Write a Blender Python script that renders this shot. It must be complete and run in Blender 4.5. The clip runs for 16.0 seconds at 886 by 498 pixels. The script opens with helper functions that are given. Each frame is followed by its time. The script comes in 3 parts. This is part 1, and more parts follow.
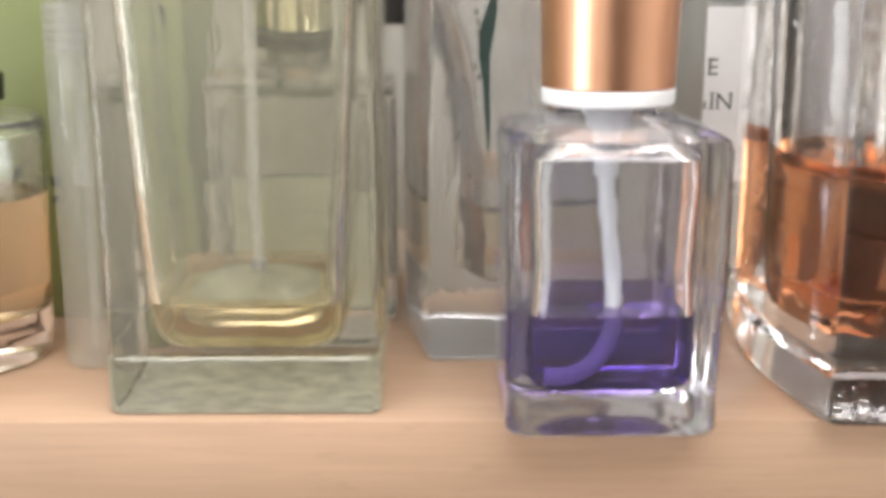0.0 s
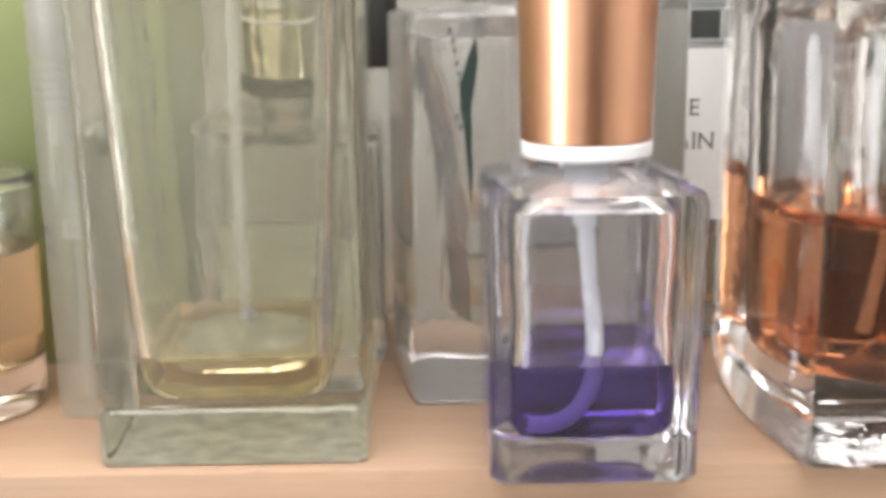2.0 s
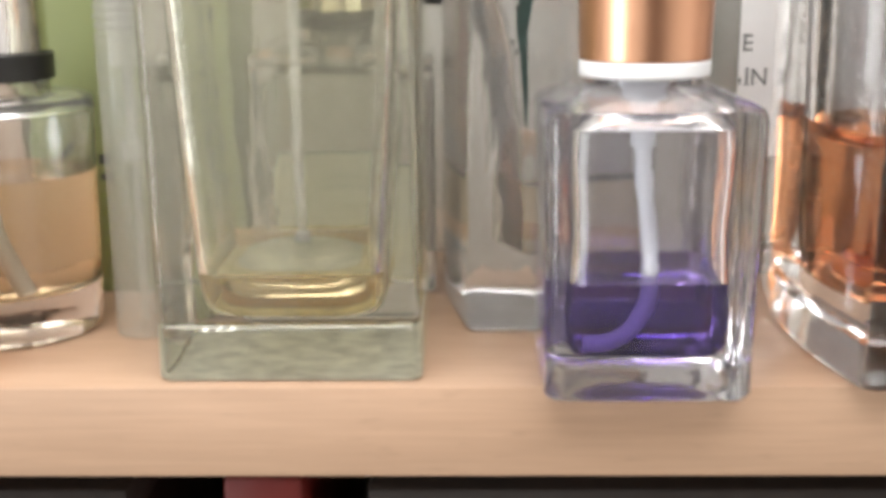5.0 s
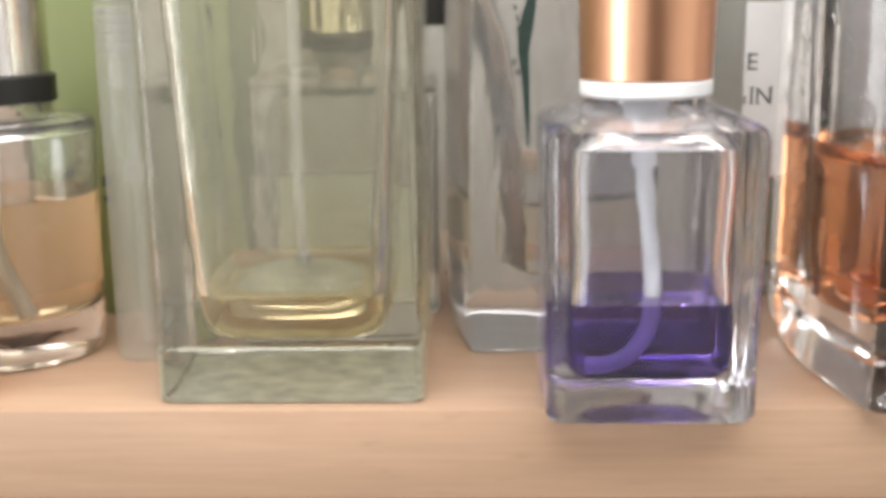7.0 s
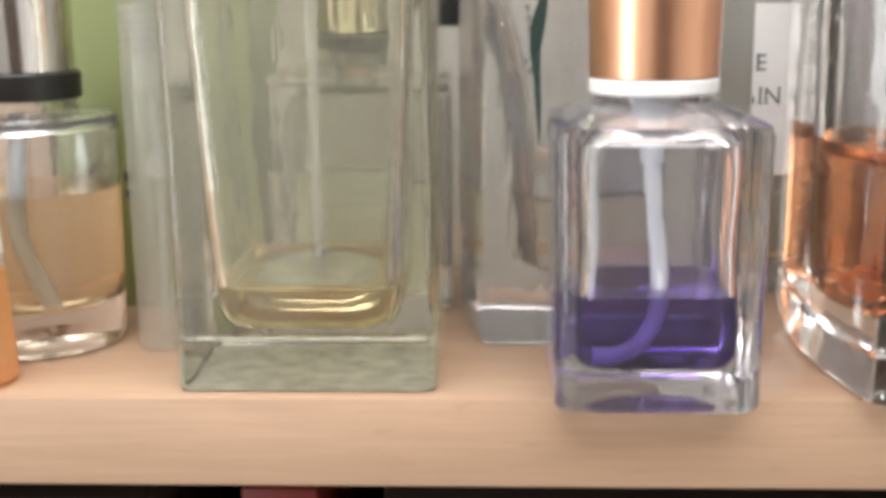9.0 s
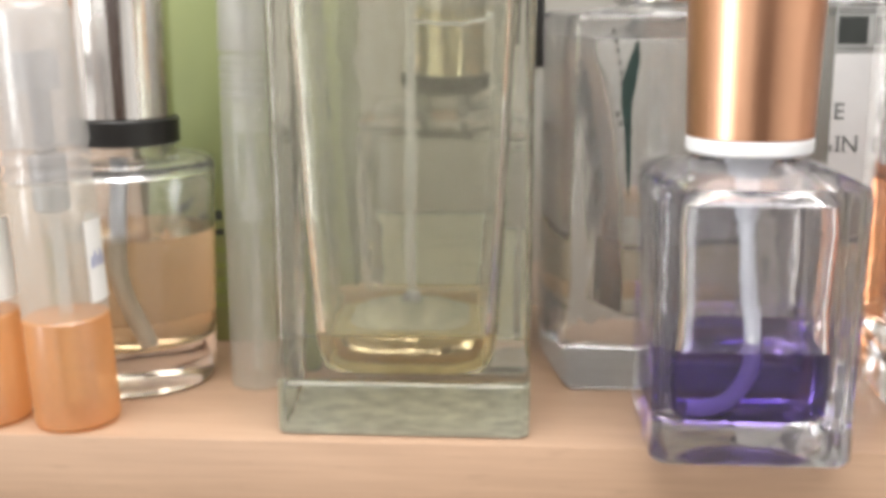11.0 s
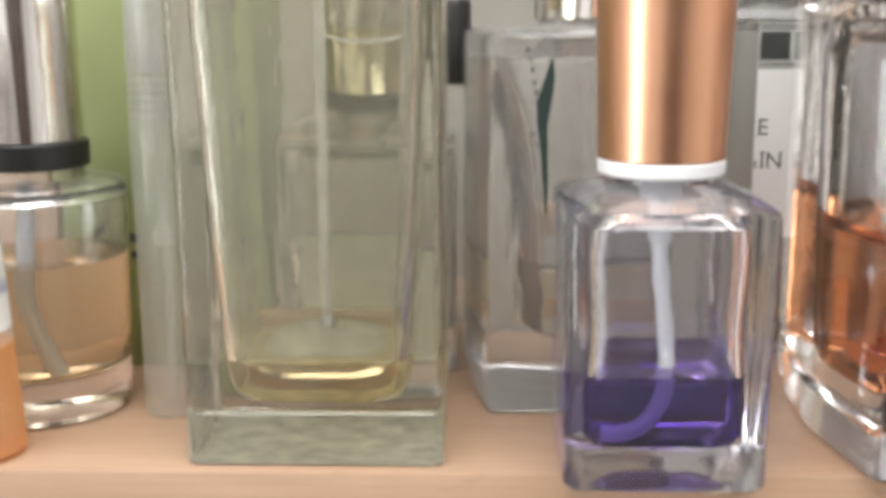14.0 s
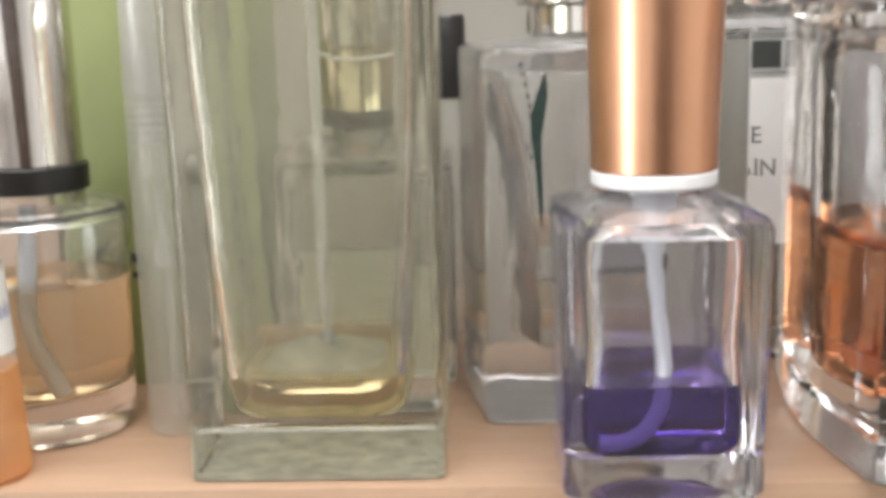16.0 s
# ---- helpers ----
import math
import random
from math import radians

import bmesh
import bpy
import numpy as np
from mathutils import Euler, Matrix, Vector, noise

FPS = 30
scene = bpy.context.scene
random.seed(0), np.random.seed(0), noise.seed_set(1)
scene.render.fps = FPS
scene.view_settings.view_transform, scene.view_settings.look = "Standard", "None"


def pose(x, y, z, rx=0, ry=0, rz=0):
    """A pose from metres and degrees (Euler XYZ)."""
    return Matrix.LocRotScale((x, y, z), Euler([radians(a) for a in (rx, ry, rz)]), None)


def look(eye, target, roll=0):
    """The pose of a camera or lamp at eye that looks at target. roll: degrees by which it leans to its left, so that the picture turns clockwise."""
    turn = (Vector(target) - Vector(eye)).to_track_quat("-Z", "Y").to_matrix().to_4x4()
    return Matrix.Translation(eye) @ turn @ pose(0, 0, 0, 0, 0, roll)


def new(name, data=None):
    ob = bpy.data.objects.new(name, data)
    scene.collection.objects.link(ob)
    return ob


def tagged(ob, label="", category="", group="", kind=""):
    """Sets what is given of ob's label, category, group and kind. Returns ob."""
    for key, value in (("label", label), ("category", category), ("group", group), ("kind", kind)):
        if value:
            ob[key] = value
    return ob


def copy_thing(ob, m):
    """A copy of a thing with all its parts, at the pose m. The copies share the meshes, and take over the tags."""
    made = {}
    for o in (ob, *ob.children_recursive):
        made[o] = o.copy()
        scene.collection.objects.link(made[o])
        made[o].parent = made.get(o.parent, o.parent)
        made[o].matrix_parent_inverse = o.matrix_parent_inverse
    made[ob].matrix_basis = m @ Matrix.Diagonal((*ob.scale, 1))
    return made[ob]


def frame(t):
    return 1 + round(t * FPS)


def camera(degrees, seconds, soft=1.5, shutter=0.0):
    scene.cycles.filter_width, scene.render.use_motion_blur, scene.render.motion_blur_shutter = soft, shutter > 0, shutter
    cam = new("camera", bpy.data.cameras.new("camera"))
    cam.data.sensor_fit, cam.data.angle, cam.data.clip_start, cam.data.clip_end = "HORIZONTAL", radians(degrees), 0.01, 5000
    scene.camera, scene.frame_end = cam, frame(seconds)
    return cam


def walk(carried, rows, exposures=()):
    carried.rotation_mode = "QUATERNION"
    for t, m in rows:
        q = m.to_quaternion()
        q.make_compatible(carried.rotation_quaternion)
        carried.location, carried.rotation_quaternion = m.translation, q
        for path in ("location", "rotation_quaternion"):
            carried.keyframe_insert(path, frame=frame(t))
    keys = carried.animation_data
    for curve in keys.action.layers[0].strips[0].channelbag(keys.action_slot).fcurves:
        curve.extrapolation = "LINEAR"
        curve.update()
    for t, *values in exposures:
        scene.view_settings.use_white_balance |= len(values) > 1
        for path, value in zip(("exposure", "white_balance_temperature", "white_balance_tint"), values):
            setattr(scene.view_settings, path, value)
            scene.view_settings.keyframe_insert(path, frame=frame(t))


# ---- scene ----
cam = camera(42.73, 16.0, soft=4.6)
# seconds, place in metres, yaw, pitch, roll in degrees
ROWS = [
    (0, -0.00023, -0.19120, 0.07725, -0.571, -13.402, 0.038),
    (0.5, 0.00204, -0.19716, 0.08613, -0.240, -12.394, -0.166),
    (1, 0.00453, -0.19494, 0.08405, -0.652, -13.596, -0.318),
    (1.5, 0.00603, -0.19442, 0.08567, -0.940, -12.940, -0.335),
    (2, 0.00324, -0.19300, 0.08492, -0.472, -12.794, -0.850),
    (2.5, -0.00099, -0.19354, 0.08315, 0.464, -12.678, -0.099),
    (3, -0.00048, -0.19110, 0.08036, -0.195, -13.322, -0.518),
    (3.5, -0.00037, -0.19155, 0.08112, 0.463, -13.398, -0.518),
    (4, -0.00285, -0.19395, 0.07880, 0.334, -14.113, -0.337),
    (6.5, 0.00062, -0.19753, 0.07369, 2.425, -13.055, -0.958),
    (7, 0.00065, -0.19536, 0.07457, 1.788, -12.832, -0.838),
    (7.5, 0.00138, -0.19378, 0.07453, 2.696, -12.567, -1.129),
    (8, 0.00003, -0.19617, 0.07518, 2.829, -11.948, -0.415),
    (8.5, 0.00179, -0.20113, 0.07645, 2.830, -11.420, -1.048),
    (9, 0.00162, -0.20129, 0.07377, 2.643, -12.595, -0.719),
    (9.5, -0.00607, -0.19454, 0.08068, 2.587, -13.727, -0.197),
    (12, -0.01351, -0.21151, 0.08343, 4.004, -11.457, -0.256),
    (12.5, -0.01305, -0.20696, 0.07834, 3.663, -11.687, -0.183),
    (13, -0.00808, -0.20381, 0.08455, 3.439, -12.070, -0.772),
    (13.5, -0.00404, -0.20040, 0.08263, 2.432, -11.637, -0.290),
    (14, -0.00237, -0.20037, 0.08641, 1.986, -12.103, -0.355),
    (14.5, -0.00025, -0.20335, 0.08360, 1.781, -11.991, -0.254),
    (15, 0.00247, -0.20267, 0.08391, 1.278, -12.139, -0.247),
    (15.5, 0.00062, -0.20556, 0.08539, 1.739, -11.358, -0.332),
    (16, -0.00099, -0.20234, 0.08775, 2.169, -11.603, -1.623),
]
walk(cam, [(t, pose(x, y, z, 90 + pitch, 0, yaw) @ pose(0, 0, 0, 0, 0, roll)) for t, x, y, z, yaw, pitch, roll in ROWS],
     exposures=[(0.0, 0.14), (4.0, 0.14), (9.5, 0.08), (12.3, 0.06), (13.3, -0.05), (16.0, -0.05)])

# ---- world, lamps ----
U = 0.01  # all sizes below are in centimetres
world = bpy.data.worlds.new("room_dark")
world.use_nodes = True
world.node_tree.nodes["Background"].inputs[0].default_value = (0.9, 0.95, 1.0, 1)
world.node_tree.nodes["Background"].inputs[1].default_value = 0.02
scene.world = world


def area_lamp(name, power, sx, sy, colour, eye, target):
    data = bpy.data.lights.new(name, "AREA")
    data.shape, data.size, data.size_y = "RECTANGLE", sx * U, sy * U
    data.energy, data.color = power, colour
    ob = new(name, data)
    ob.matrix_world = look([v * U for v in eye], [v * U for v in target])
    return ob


# unseen overhead light, made this wide to brighten the inside of the glass
area_lamp("overhead_light", 38.5, 145, 122, (0.98, 0.97, 0.98), (5, -62, 116), (5, -62, 0))
# unseen side light, guessed from the bright band on the copper cap
area_lamp("side_light", 23.0, 64, 140, (0.93, 0.97, 1.0), (-148, -108, 20), (0, -108, 20))

# ---- materials ----


def nodes_of(name):
    m = bpy.data.materials.new(name)
    m.use_nodes = True
    t = m.node_tree
    t.nodes.clear()
    out = t.nodes.new("ShaderNodeOutputMaterial")
    return m, t, out


def add(t, kind, **values):
    n = t.nodes.new(kind)
    for key, value in values.items():
        n.inputs[key.replace("_", " ")].default_value = value
    return n


def noise_bump(t, bsdf, scale, strength, distance=0.0002, coords=None):
    n = add(t, "ShaderNodeTexNoise", Scale=scale, Detail=4.0)
    if coords:
        t.links.new(coords, n.inputs["Vector"])
    b = add(t, "ShaderNodeBump", Strength=strength, Distance=distance)
    t.links.new(n.outputs["Fac"], b.inputs["Height"])
    t.links.new(b.outputs["Normal"], bsdf.inputs["Normal"])


def solid(name, colour, rough=0.5, metal=0.0, vary=0.12, scale=120.0, bump=0.1, coat=0.0, transmission=0.0, sub=0.0):
    """A principled surface with blotches at two scales and a fine relief."""
    m, t, out = nodes_of(name)
    p = add(t, "ShaderNodeBsdfPrincipled", Roughness=rough, Metallic=metal)
    p.inputs["Coat Weight"].default_value = coat
    p.inputs["Transmission Weight"].default_value = transmission
    p.inputs["Subsurface Weight"].default_value = sub
    p.inputs["Subsurface Radius"].default_value = (0.004, 0.003, 0.002)
    co = add(t, "ShaderNodeTexCoord").outputs["Object"]
    big = add(t, "ShaderNodeTexNoise", Scale=scale, Detail=5.0, Roughness=0.6)
    t.links.new(co, big.inputs["Vector"])
    ramp = add(t, "ShaderNodeMapRange", From_Min=0.3, From_Max=0.7, To_Min=1 - vary, To_Max=1 + vary)
    t.links.new(big.outputs["Fac"], ramp.inputs["Value"])
    mul = t.nodes.new("ShaderNodeVectorMath")
    mul.operation = "SCALE"
    mul.inputs[0].default_value = colour
    t.links.new(ramp.outputs["Result"], mul.inputs["Scale"])
    t.links.new(mul.outputs["Vector"], p.inputs["Base Color"])
    rr = add(t, "ShaderNodeMapRange", From_Min=0.3, From_Max=0.7, To_Min=max(rough - (0.02 if metal else 0.06), 0.02), To_Max=rough + (0.02 if metal else 0.08))
    fine = add(t, "ShaderNodeTexNoise", Scale=scale * 4, Detail=3.0)
    t.links.new(co, fine.inputs["Vector"])
    t.links.new(fine.outputs["Fac"], rr.inputs["Value"])
    t.links.new(rr.outputs["Result"], p.inputs["Roughness"])
    if bump:
        noise_bump(t, p, scale * 12, bump, 0.0002, co)
    t.links.new(p.outputs[0], out.inputs[0])
    return m


def glass(name, colour, ior=1.5, rough=0.0, wave=0.0, scale=60.0, haze=0.0, cloud=None):
    """Clear glass or a clear liquid's surface; wave: uneven pressed surface; a pale film is mixed in, part smears, part
    painted haze that lifts dim glass; cloud: the film's or a cloudy liquid's colour.
    """
    m, t, out = nodes_of(name)
    g = add(t, "ShaderNodeBsdfGlass", Color=(*colour, 1), IOR=ior, Roughness=rough)
    co = add(t, "ShaderNodeTexCoord").outputs["Object"]
    if wave:
        mp = add(t, "ShaderNodeMapping", Scale=(1.0, 1.0, 0.22))
        t.links.new(co, mp.inputs["Vector"])
        noise_bump(t, g, scale, wave, 0.002, mp.outputs[0])
    last = g
    if haze:
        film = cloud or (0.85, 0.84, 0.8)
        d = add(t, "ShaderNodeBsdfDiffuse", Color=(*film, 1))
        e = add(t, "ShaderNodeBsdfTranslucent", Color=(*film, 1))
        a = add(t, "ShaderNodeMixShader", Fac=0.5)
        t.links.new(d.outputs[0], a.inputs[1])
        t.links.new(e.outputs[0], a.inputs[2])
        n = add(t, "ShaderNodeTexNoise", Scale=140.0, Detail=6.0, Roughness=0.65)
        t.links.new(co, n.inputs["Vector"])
        r = add(t, "ShaderNodeMapRange", From_Min=0.3, From_Max=0.75, To_Min=haze * (0.9 if cloud else 0.5), To_Max=haze * (1.1 if cloud else 1.6))
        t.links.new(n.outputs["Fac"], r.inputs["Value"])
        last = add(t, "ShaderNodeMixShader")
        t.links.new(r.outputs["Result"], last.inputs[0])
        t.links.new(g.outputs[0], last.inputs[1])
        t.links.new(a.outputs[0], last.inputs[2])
    t.links.new(last.outputs[0], out.inputs[0])
    return m


def frosted(name, colour, clear=0.45, back=0.55, vary=0.07, scale=250.0):
    """Milky plastic: part of the light goes straight through, the rest scatters on and back."""
    m, t, out = nodes_of(name)
    g = add(t, "ShaderNodeBsdfTransparent", Color=(*[c ** 0.5 for c in colour], 1))
    d = add(t, "ShaderNodeBsdfTranslucent", Color=(*colour, 1))
    e = add(t, "ShaderNodeBsdfDiffuse", Color=(*colour, 1))
    a = add(t, "ShaderNodeMixShader", Fac=back)
    t.links.new(d.outputs[0], a.inputs[1])
    t.links.new(e.outputs[0], a.inputs[2])
    n = add(t, "ShaderNodeTexNoise", Scale=scale, Detail=4.0)
    r = add(t, "ShaderNodeMapRange", From_Min=0.25, From_Max=0.75, To_Min=1 - clear - vary, To_Max=1 - clear + vary)
    t.links.new(n.outputs["Fac"], r.inputs["Value"])
    b = add(t, "ShaderNodeMixShader")
    t.links.new(r.outputs["Result"], b.inputs[0])
    t.links.new(g.outputs[0], b.inputs[1])
    t.links.new(a.outputs[0], b.inputs[2])
    s = add(t, "ShaderNodeBsdfGlossy", Color=(1, 1, 1, 1), Roughness=0.18)
    c = add(t, "ShaderNodeMixShader", Fac=0.06)
    t.links.new(b.outputs[0], c.inputs[1])
    t.links.new(s.outputs[0], c.inputs[2])
    t.links.new(c.outputs[0], out.inputs[0])
    return m


def beech(name, light, dark, rough=0.38):
    """Beech-effect board: long fine streaks along x, short flecks, soft gloss."""
    m, t, out = nodes_of(name)
    p = add(t, "ShaderNodeBsdfPrincipled", Roughness=rough)
    co = add(t, "ShaderNodeTexCoord").outputs["Object"]

    def streak(sx, sy, sz, scale, detail):
        mp = add(t, "ShaderNodeMapping", Scale=(sx, sy, sz))
        t.links.new(co, mp.inputs["Vector"])
        n = add(t, "ShaderNodeTexNoise", Scale=scale, Detail=detail, Roughness=0.6)
        t.links.new(mp.outputs[0], n.inputs["Vector"])
        return n.outputs["Fac"]

    wide, fine, fleck = streak(0.1, 1, 1, 90, 4), streak(0.035, 1, 1, 900, 3), streak(0.16, 1, 1, 500, 2)
    mix1 = t.nodes.new("ShaderNodeMix")
    mix1.data_type = "RGBA"
    mix1.inputs[6].default_value, mix1.inputs[7].default_value = (*dark, 1), (*light, 1)
    ma = add(t, "ShaderNodeMapRange", From_Min=0.3, From_Max=0.68)
    t.links.new(wide, ma.inputs["Value"])
    t.links.new(ma.outputs["Result"], mix1.inputs[0])
    mb = add(t, "ShaderNodeMapRange", From_Min=0.3, From_Max=0.7, To_Min=0.92, To_Max=1.05)
    t.links.new(fine, mb.inputs["Value"])
    mc = add(t, "ShaderNodeMapRange", From_Min=0.62, From_Max=0.74, To_Min=1.0, To_Max=0.88)
    t.links.new(fleck, mc.inputs["Value"])
    mm = t.nodes.new("ShaderNodeMath")
    mm.operation = "MULTIPLY"
    t.links.new(mb.outputs["Result"], mm.inputs[0])
    t.links.new(mc.outputs["Result"], mm.inputs[1])
    sc = t.nodes.new("ShaderNodeVectorMath")
    sc.operation = "SCALE"
    t.links.new(mix1.outputs[2], sc.inputs[0])
    t.links.new(mm.outputs[0], sc.inputs["Scale"])
    t.links.new(sc.outputs["Vector"], p.inputs["Base Color"])
    b = add(t, "ShaderNodeBump", Strength=0.12, Distance=0.0001)
    t.links.new(fine, b.inputs["Height"])
    t.links.new(b.outputs["Normal"], p.inputs["Normal"])
    t.links.new(p.outputs[0], out.inputs[0])
    return m


BEECH = beech("beech_board", (0.435, 0.29, 0.195), (0.375, 0.245, 0.162), 0.3)
WALL = solid("painted_wall", (0.80, 0.79, 0.77), 0.8, vary=0.04, scale=8, bump=0.3)
BACK = solid("back_board", (0.37, 0.35, 0.305), 0.6, vary=0.08, scale=20, bump=0.1)
FLOOR = beech("floor_board", (0.50, 0.42, 0.33), (0.42, 0.34, 0.26), 0.45)
DARKWOOD = solid("dark_stained_wood", (0.045, 0.026, 0.018), 0.5, vary=0.3, scale=12)
CEIL = solid("ceiling_paint", (0.78, 0.77, 0.74), 0.9, vary=0.03, scale=8)
# the pale films partly paint in brightness missing inside the bottles
GLASS_GREEN = glass("green_tinted_glass", (0.99, 0.989, 0.955), 1.5, 0.01, 0.2, 90, 0.06, (0.94, 0.92, 0.77))
GLASS_CLEAR = glass("clear_glass", (0.99, 0.99, 0.99), 1.5, 0.012, 0.12, 130, 0.045)
GLASS_CRYSTAL = glass("heavy_crystal_glass", (0.99, 0.985, 0.98), 1.52, 0.012, 0.16, 110, 0.02)
GLASS_MILKY = glass("milky_clear_glass", (0.985, 0.985, 0.985), 1.5, 0.012, 0.42, 130, 0.10, (0.90, 0.89, 0.87))
GLASS_HAZY = glass("hazy_clear_glass", (0.98, 0.98, 0.975), 1.5, 0.015, 0.15, 110, 0.12, (0.92, 0.90, 0.84))
# lilac film colour stands in for violet liquid reflected within the walls
GLASS_LILAC = glass("lilac_reflection_glass", (0.985, 0.983, 0.99), 1.5, 0.012, 0.12, 130, 0.045, (0.86, 0.84, 0.90))
GLASS_GREY = glass("grey_clear_glass", (0.97, 0.97, 0.965), 1.5, 0.02, 0.02, 60, 0.10, (0.85, 0.85, 0.83))


def liquid_pair(name, colour, haze=0.0, cloud=None, film=0.0):
    """The surface against glass and the free surface of one liquid; film: pale brightness painted on the free surface.
    """
    return glass(name, colour, 1.36 / 1.5, haze=haze, cloud=cloud), glass(name + "_top", [c ** 0.4 for c in colour], 1.36, haze=film, cloud=(0.98, 0.93, 0.82))


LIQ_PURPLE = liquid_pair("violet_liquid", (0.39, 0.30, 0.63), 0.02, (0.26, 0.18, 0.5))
# cloud and film colours paint in the bright shine of the gold remnant
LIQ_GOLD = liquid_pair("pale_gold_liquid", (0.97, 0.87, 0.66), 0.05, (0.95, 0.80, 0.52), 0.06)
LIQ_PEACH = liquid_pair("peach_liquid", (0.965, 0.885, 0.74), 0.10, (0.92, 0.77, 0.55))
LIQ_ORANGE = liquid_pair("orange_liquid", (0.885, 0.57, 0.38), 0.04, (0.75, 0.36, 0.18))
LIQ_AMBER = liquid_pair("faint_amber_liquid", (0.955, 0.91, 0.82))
COPPER = solid("copper_anodised_metal", (0.70, 0.385, 0.24), 0.32, 1.0, 0.04, 60, 0.0)
SILVER = solid("polished_silver_metal", (0.82, 0.80, 0.78), 0.14, 1.0, 0.04, 60, 0.0)
GOLD = solid("pale_gold_metal", (0.88, 0.80, 0.60), 0.16, 1.0, 0.04, 60, 0.0)
WHITE = solid("white_plastic", (0.80, 0.80, 0.80), 0.35, 0.0, 0.03, 80, 0.02, sub=0.1)
BLACK = solid("black_plastic", (0.018, 0.017, 0.016), 0.35, 0.0, 0.1, 80, 0.05)
TUBE = frosted("milky_tube_plastic", (0.88, 0.91, 0.95), 0.1, 0.7)
TUBE_CLEAR = frosted("clear_tube_plastic", (0.96, 0.96, 0.95), 0.75, 0.5)
PUMPGREY = frosted("grey_pump_plastic", (0.62, 0.62, 0.64), 0.5, 0.5)
VIAL = frosted("frosted_vial_plastic", (0.92, 0.92, 0.88), 0.74, 0.5)
CAPPLASTIC = frosted("frosted_cap_plastic", (0.84, 0.83, 0.82), 0.72, 0.5)
ORANGE_FILL = frosted("orange_perfume_filling", (0.88, 0.54, 0.28), 0.5, 0.5, 0.22, 130.0)
CARD = solid("lime_green_cardboard", (0.235, 0.265, 0.105), 0.55, 0.0, 0.06, 60, 0.1)
PAPER = solid("white_label_paper", (0.80, 0.79, 0.77), 0.6, 0.0, 0.03, 120, 0.1)
INK = solid("dark_print_ink", (0.04, 0.045, 0.04), 0.6, 0.0, 0.2, 200, 0.0)
INK_GREEN = solid("green_print", (0.02, 0.045, 0.038), 0.5, 0.0, 0.3, 300, 0.0)
INK_GREY = solid("grey_print", (0.42, 0.42, 0.40), 0.6, 0.0, 0.2, 200, 0.0)
SPECK = solid("speckled_sticker_paper", (0.62, 0.63, 0.55), 0.5, 0.0, 0.42, 170, 0.0)
BASE_GREY = solid("grey_opaque_underside", (0.50, 0.50, 0.51), 0.6, 0.0, 0.12, 120, 0.1)
GREYCARD = solid("blue_grey_cardboard", (0.19, 0.185, 0.195), 0.6, 0.0, 0.08, 50, 0.1)
BEIGECARD = solid("beige_cardboard", (0.50, 0.38, 0.29), 0.65, 0.0, 0.06, 50, 0.1)
PALELABEL = solid("pale_greenish_label", (0.74, 0.74, 0.66), 0.6, 0.0, 0.05, 90, 0.05)
INK_BLUE = solid("blue_pen_ink", (0.10, 0.13, 0.36), 0.6, 0.0, 0.2, 200, 0.0)
RED = solid("dark_red_cover", (0.14, 0.012, 0.01), 0.6, 0.0, 0.15, 40)
DARK_GAP = solid("dark_gap_fill", (0.016, 0.011, 0.009), 0.7, 0.0, 0.2, 40)

# ---- building blocks ----


def part(name, bm, materials, parent=None, label="", smooth=True, sharp=32):
    """Links a bmesh in centimetres as one mesh object, under a thing if one is given."""
    me = bpy.data.meshes.new(name)
    for v in bm.verts:
        v.co *= U
    bm.to_mesh(me)
    bm.free()
    for m in materials if isinstance(materials, (list, tuple)) else [materials]:
        me.materials.append(m)
    if smooth:
        me.shade_smooth()
        me.set_sharp_from_angle(angle=radians(sharp))
    ob = new(name, me)
    if parent:
        ob.parent = parent
    return tagged(ob, label)


def thing(name, label, category, x=0.0, y=0.0, z=0.0, group="", rz=0.0, kind=""):
    ob = new(name)
    ob.empty_display_size = 0.01
    ob.matrix_basis = pose(x * U, y * U, (z + 0.02) * U, 0, 0, rz)
    return tagged(ob, label, category, group, kind)


def rrect(hx, hy, r, n=5):
    """A rectangle with round corners, counter-clockwise."""
    r = min(r, hx * 0.999, hy * 0.999)
    out = []
    for k, (sx, sy) in enumerate(((1, 1), (-1, 1), (-1, -1), (1, -1))):
        for i in range(n + 1):
            a = radians(90 * (k + i / n))
            out.append((sx * (hx - r) + r * math.cos(a), sy * (hy - r) + r * math.sin(a)))
    return out


def circle(r, n=40):
    return [(r * math.cos(2 * math.pi * i / n), r * math.sin(2 * math.pi * i / n)) for i in range(n)]


def loft(bm, rings, flip=False, bottom=True, top=True, mat=0, top_mat=None, bottom_mat=None):
    """Skins rings of (z, outline) in order; flip turns the skin inside out."""
    rows = [[bm.verts.new((x, y, z)) for x, y in line] for z, line in rings]
    faces = []
    for a, b in zip(rows, rows[1:]):
        for i in range(len(a)):
            j = (i + 1) % len(a)
            faces.append(bm.faces.new((a[i], a[j], b[j], b[i])))
    if bottom:
        faces.append(bm.faces.new(rows[0][::-1]))
    for f in faces:
        f.material_index = mat
    if bottom and bottom_mat is not None:
        faces[-1].material_index = bottom_mat
    if top:
        f = bm.faces.new(rows[-1])
        f.material_index = mat if top_mat is None else top_mat
        faces.append(f)
    if flip:
        for f in faces:
            f.normal_flip()
    return bm


def between(a, b, z):
    k = (z - a[0]) / (b[0] - a[0])
    return z, [((1 - k) * p[0] + k * q[0], (1 - k) * p[1] + k * q[1]) for p, q in zip(a[1], b[1])]


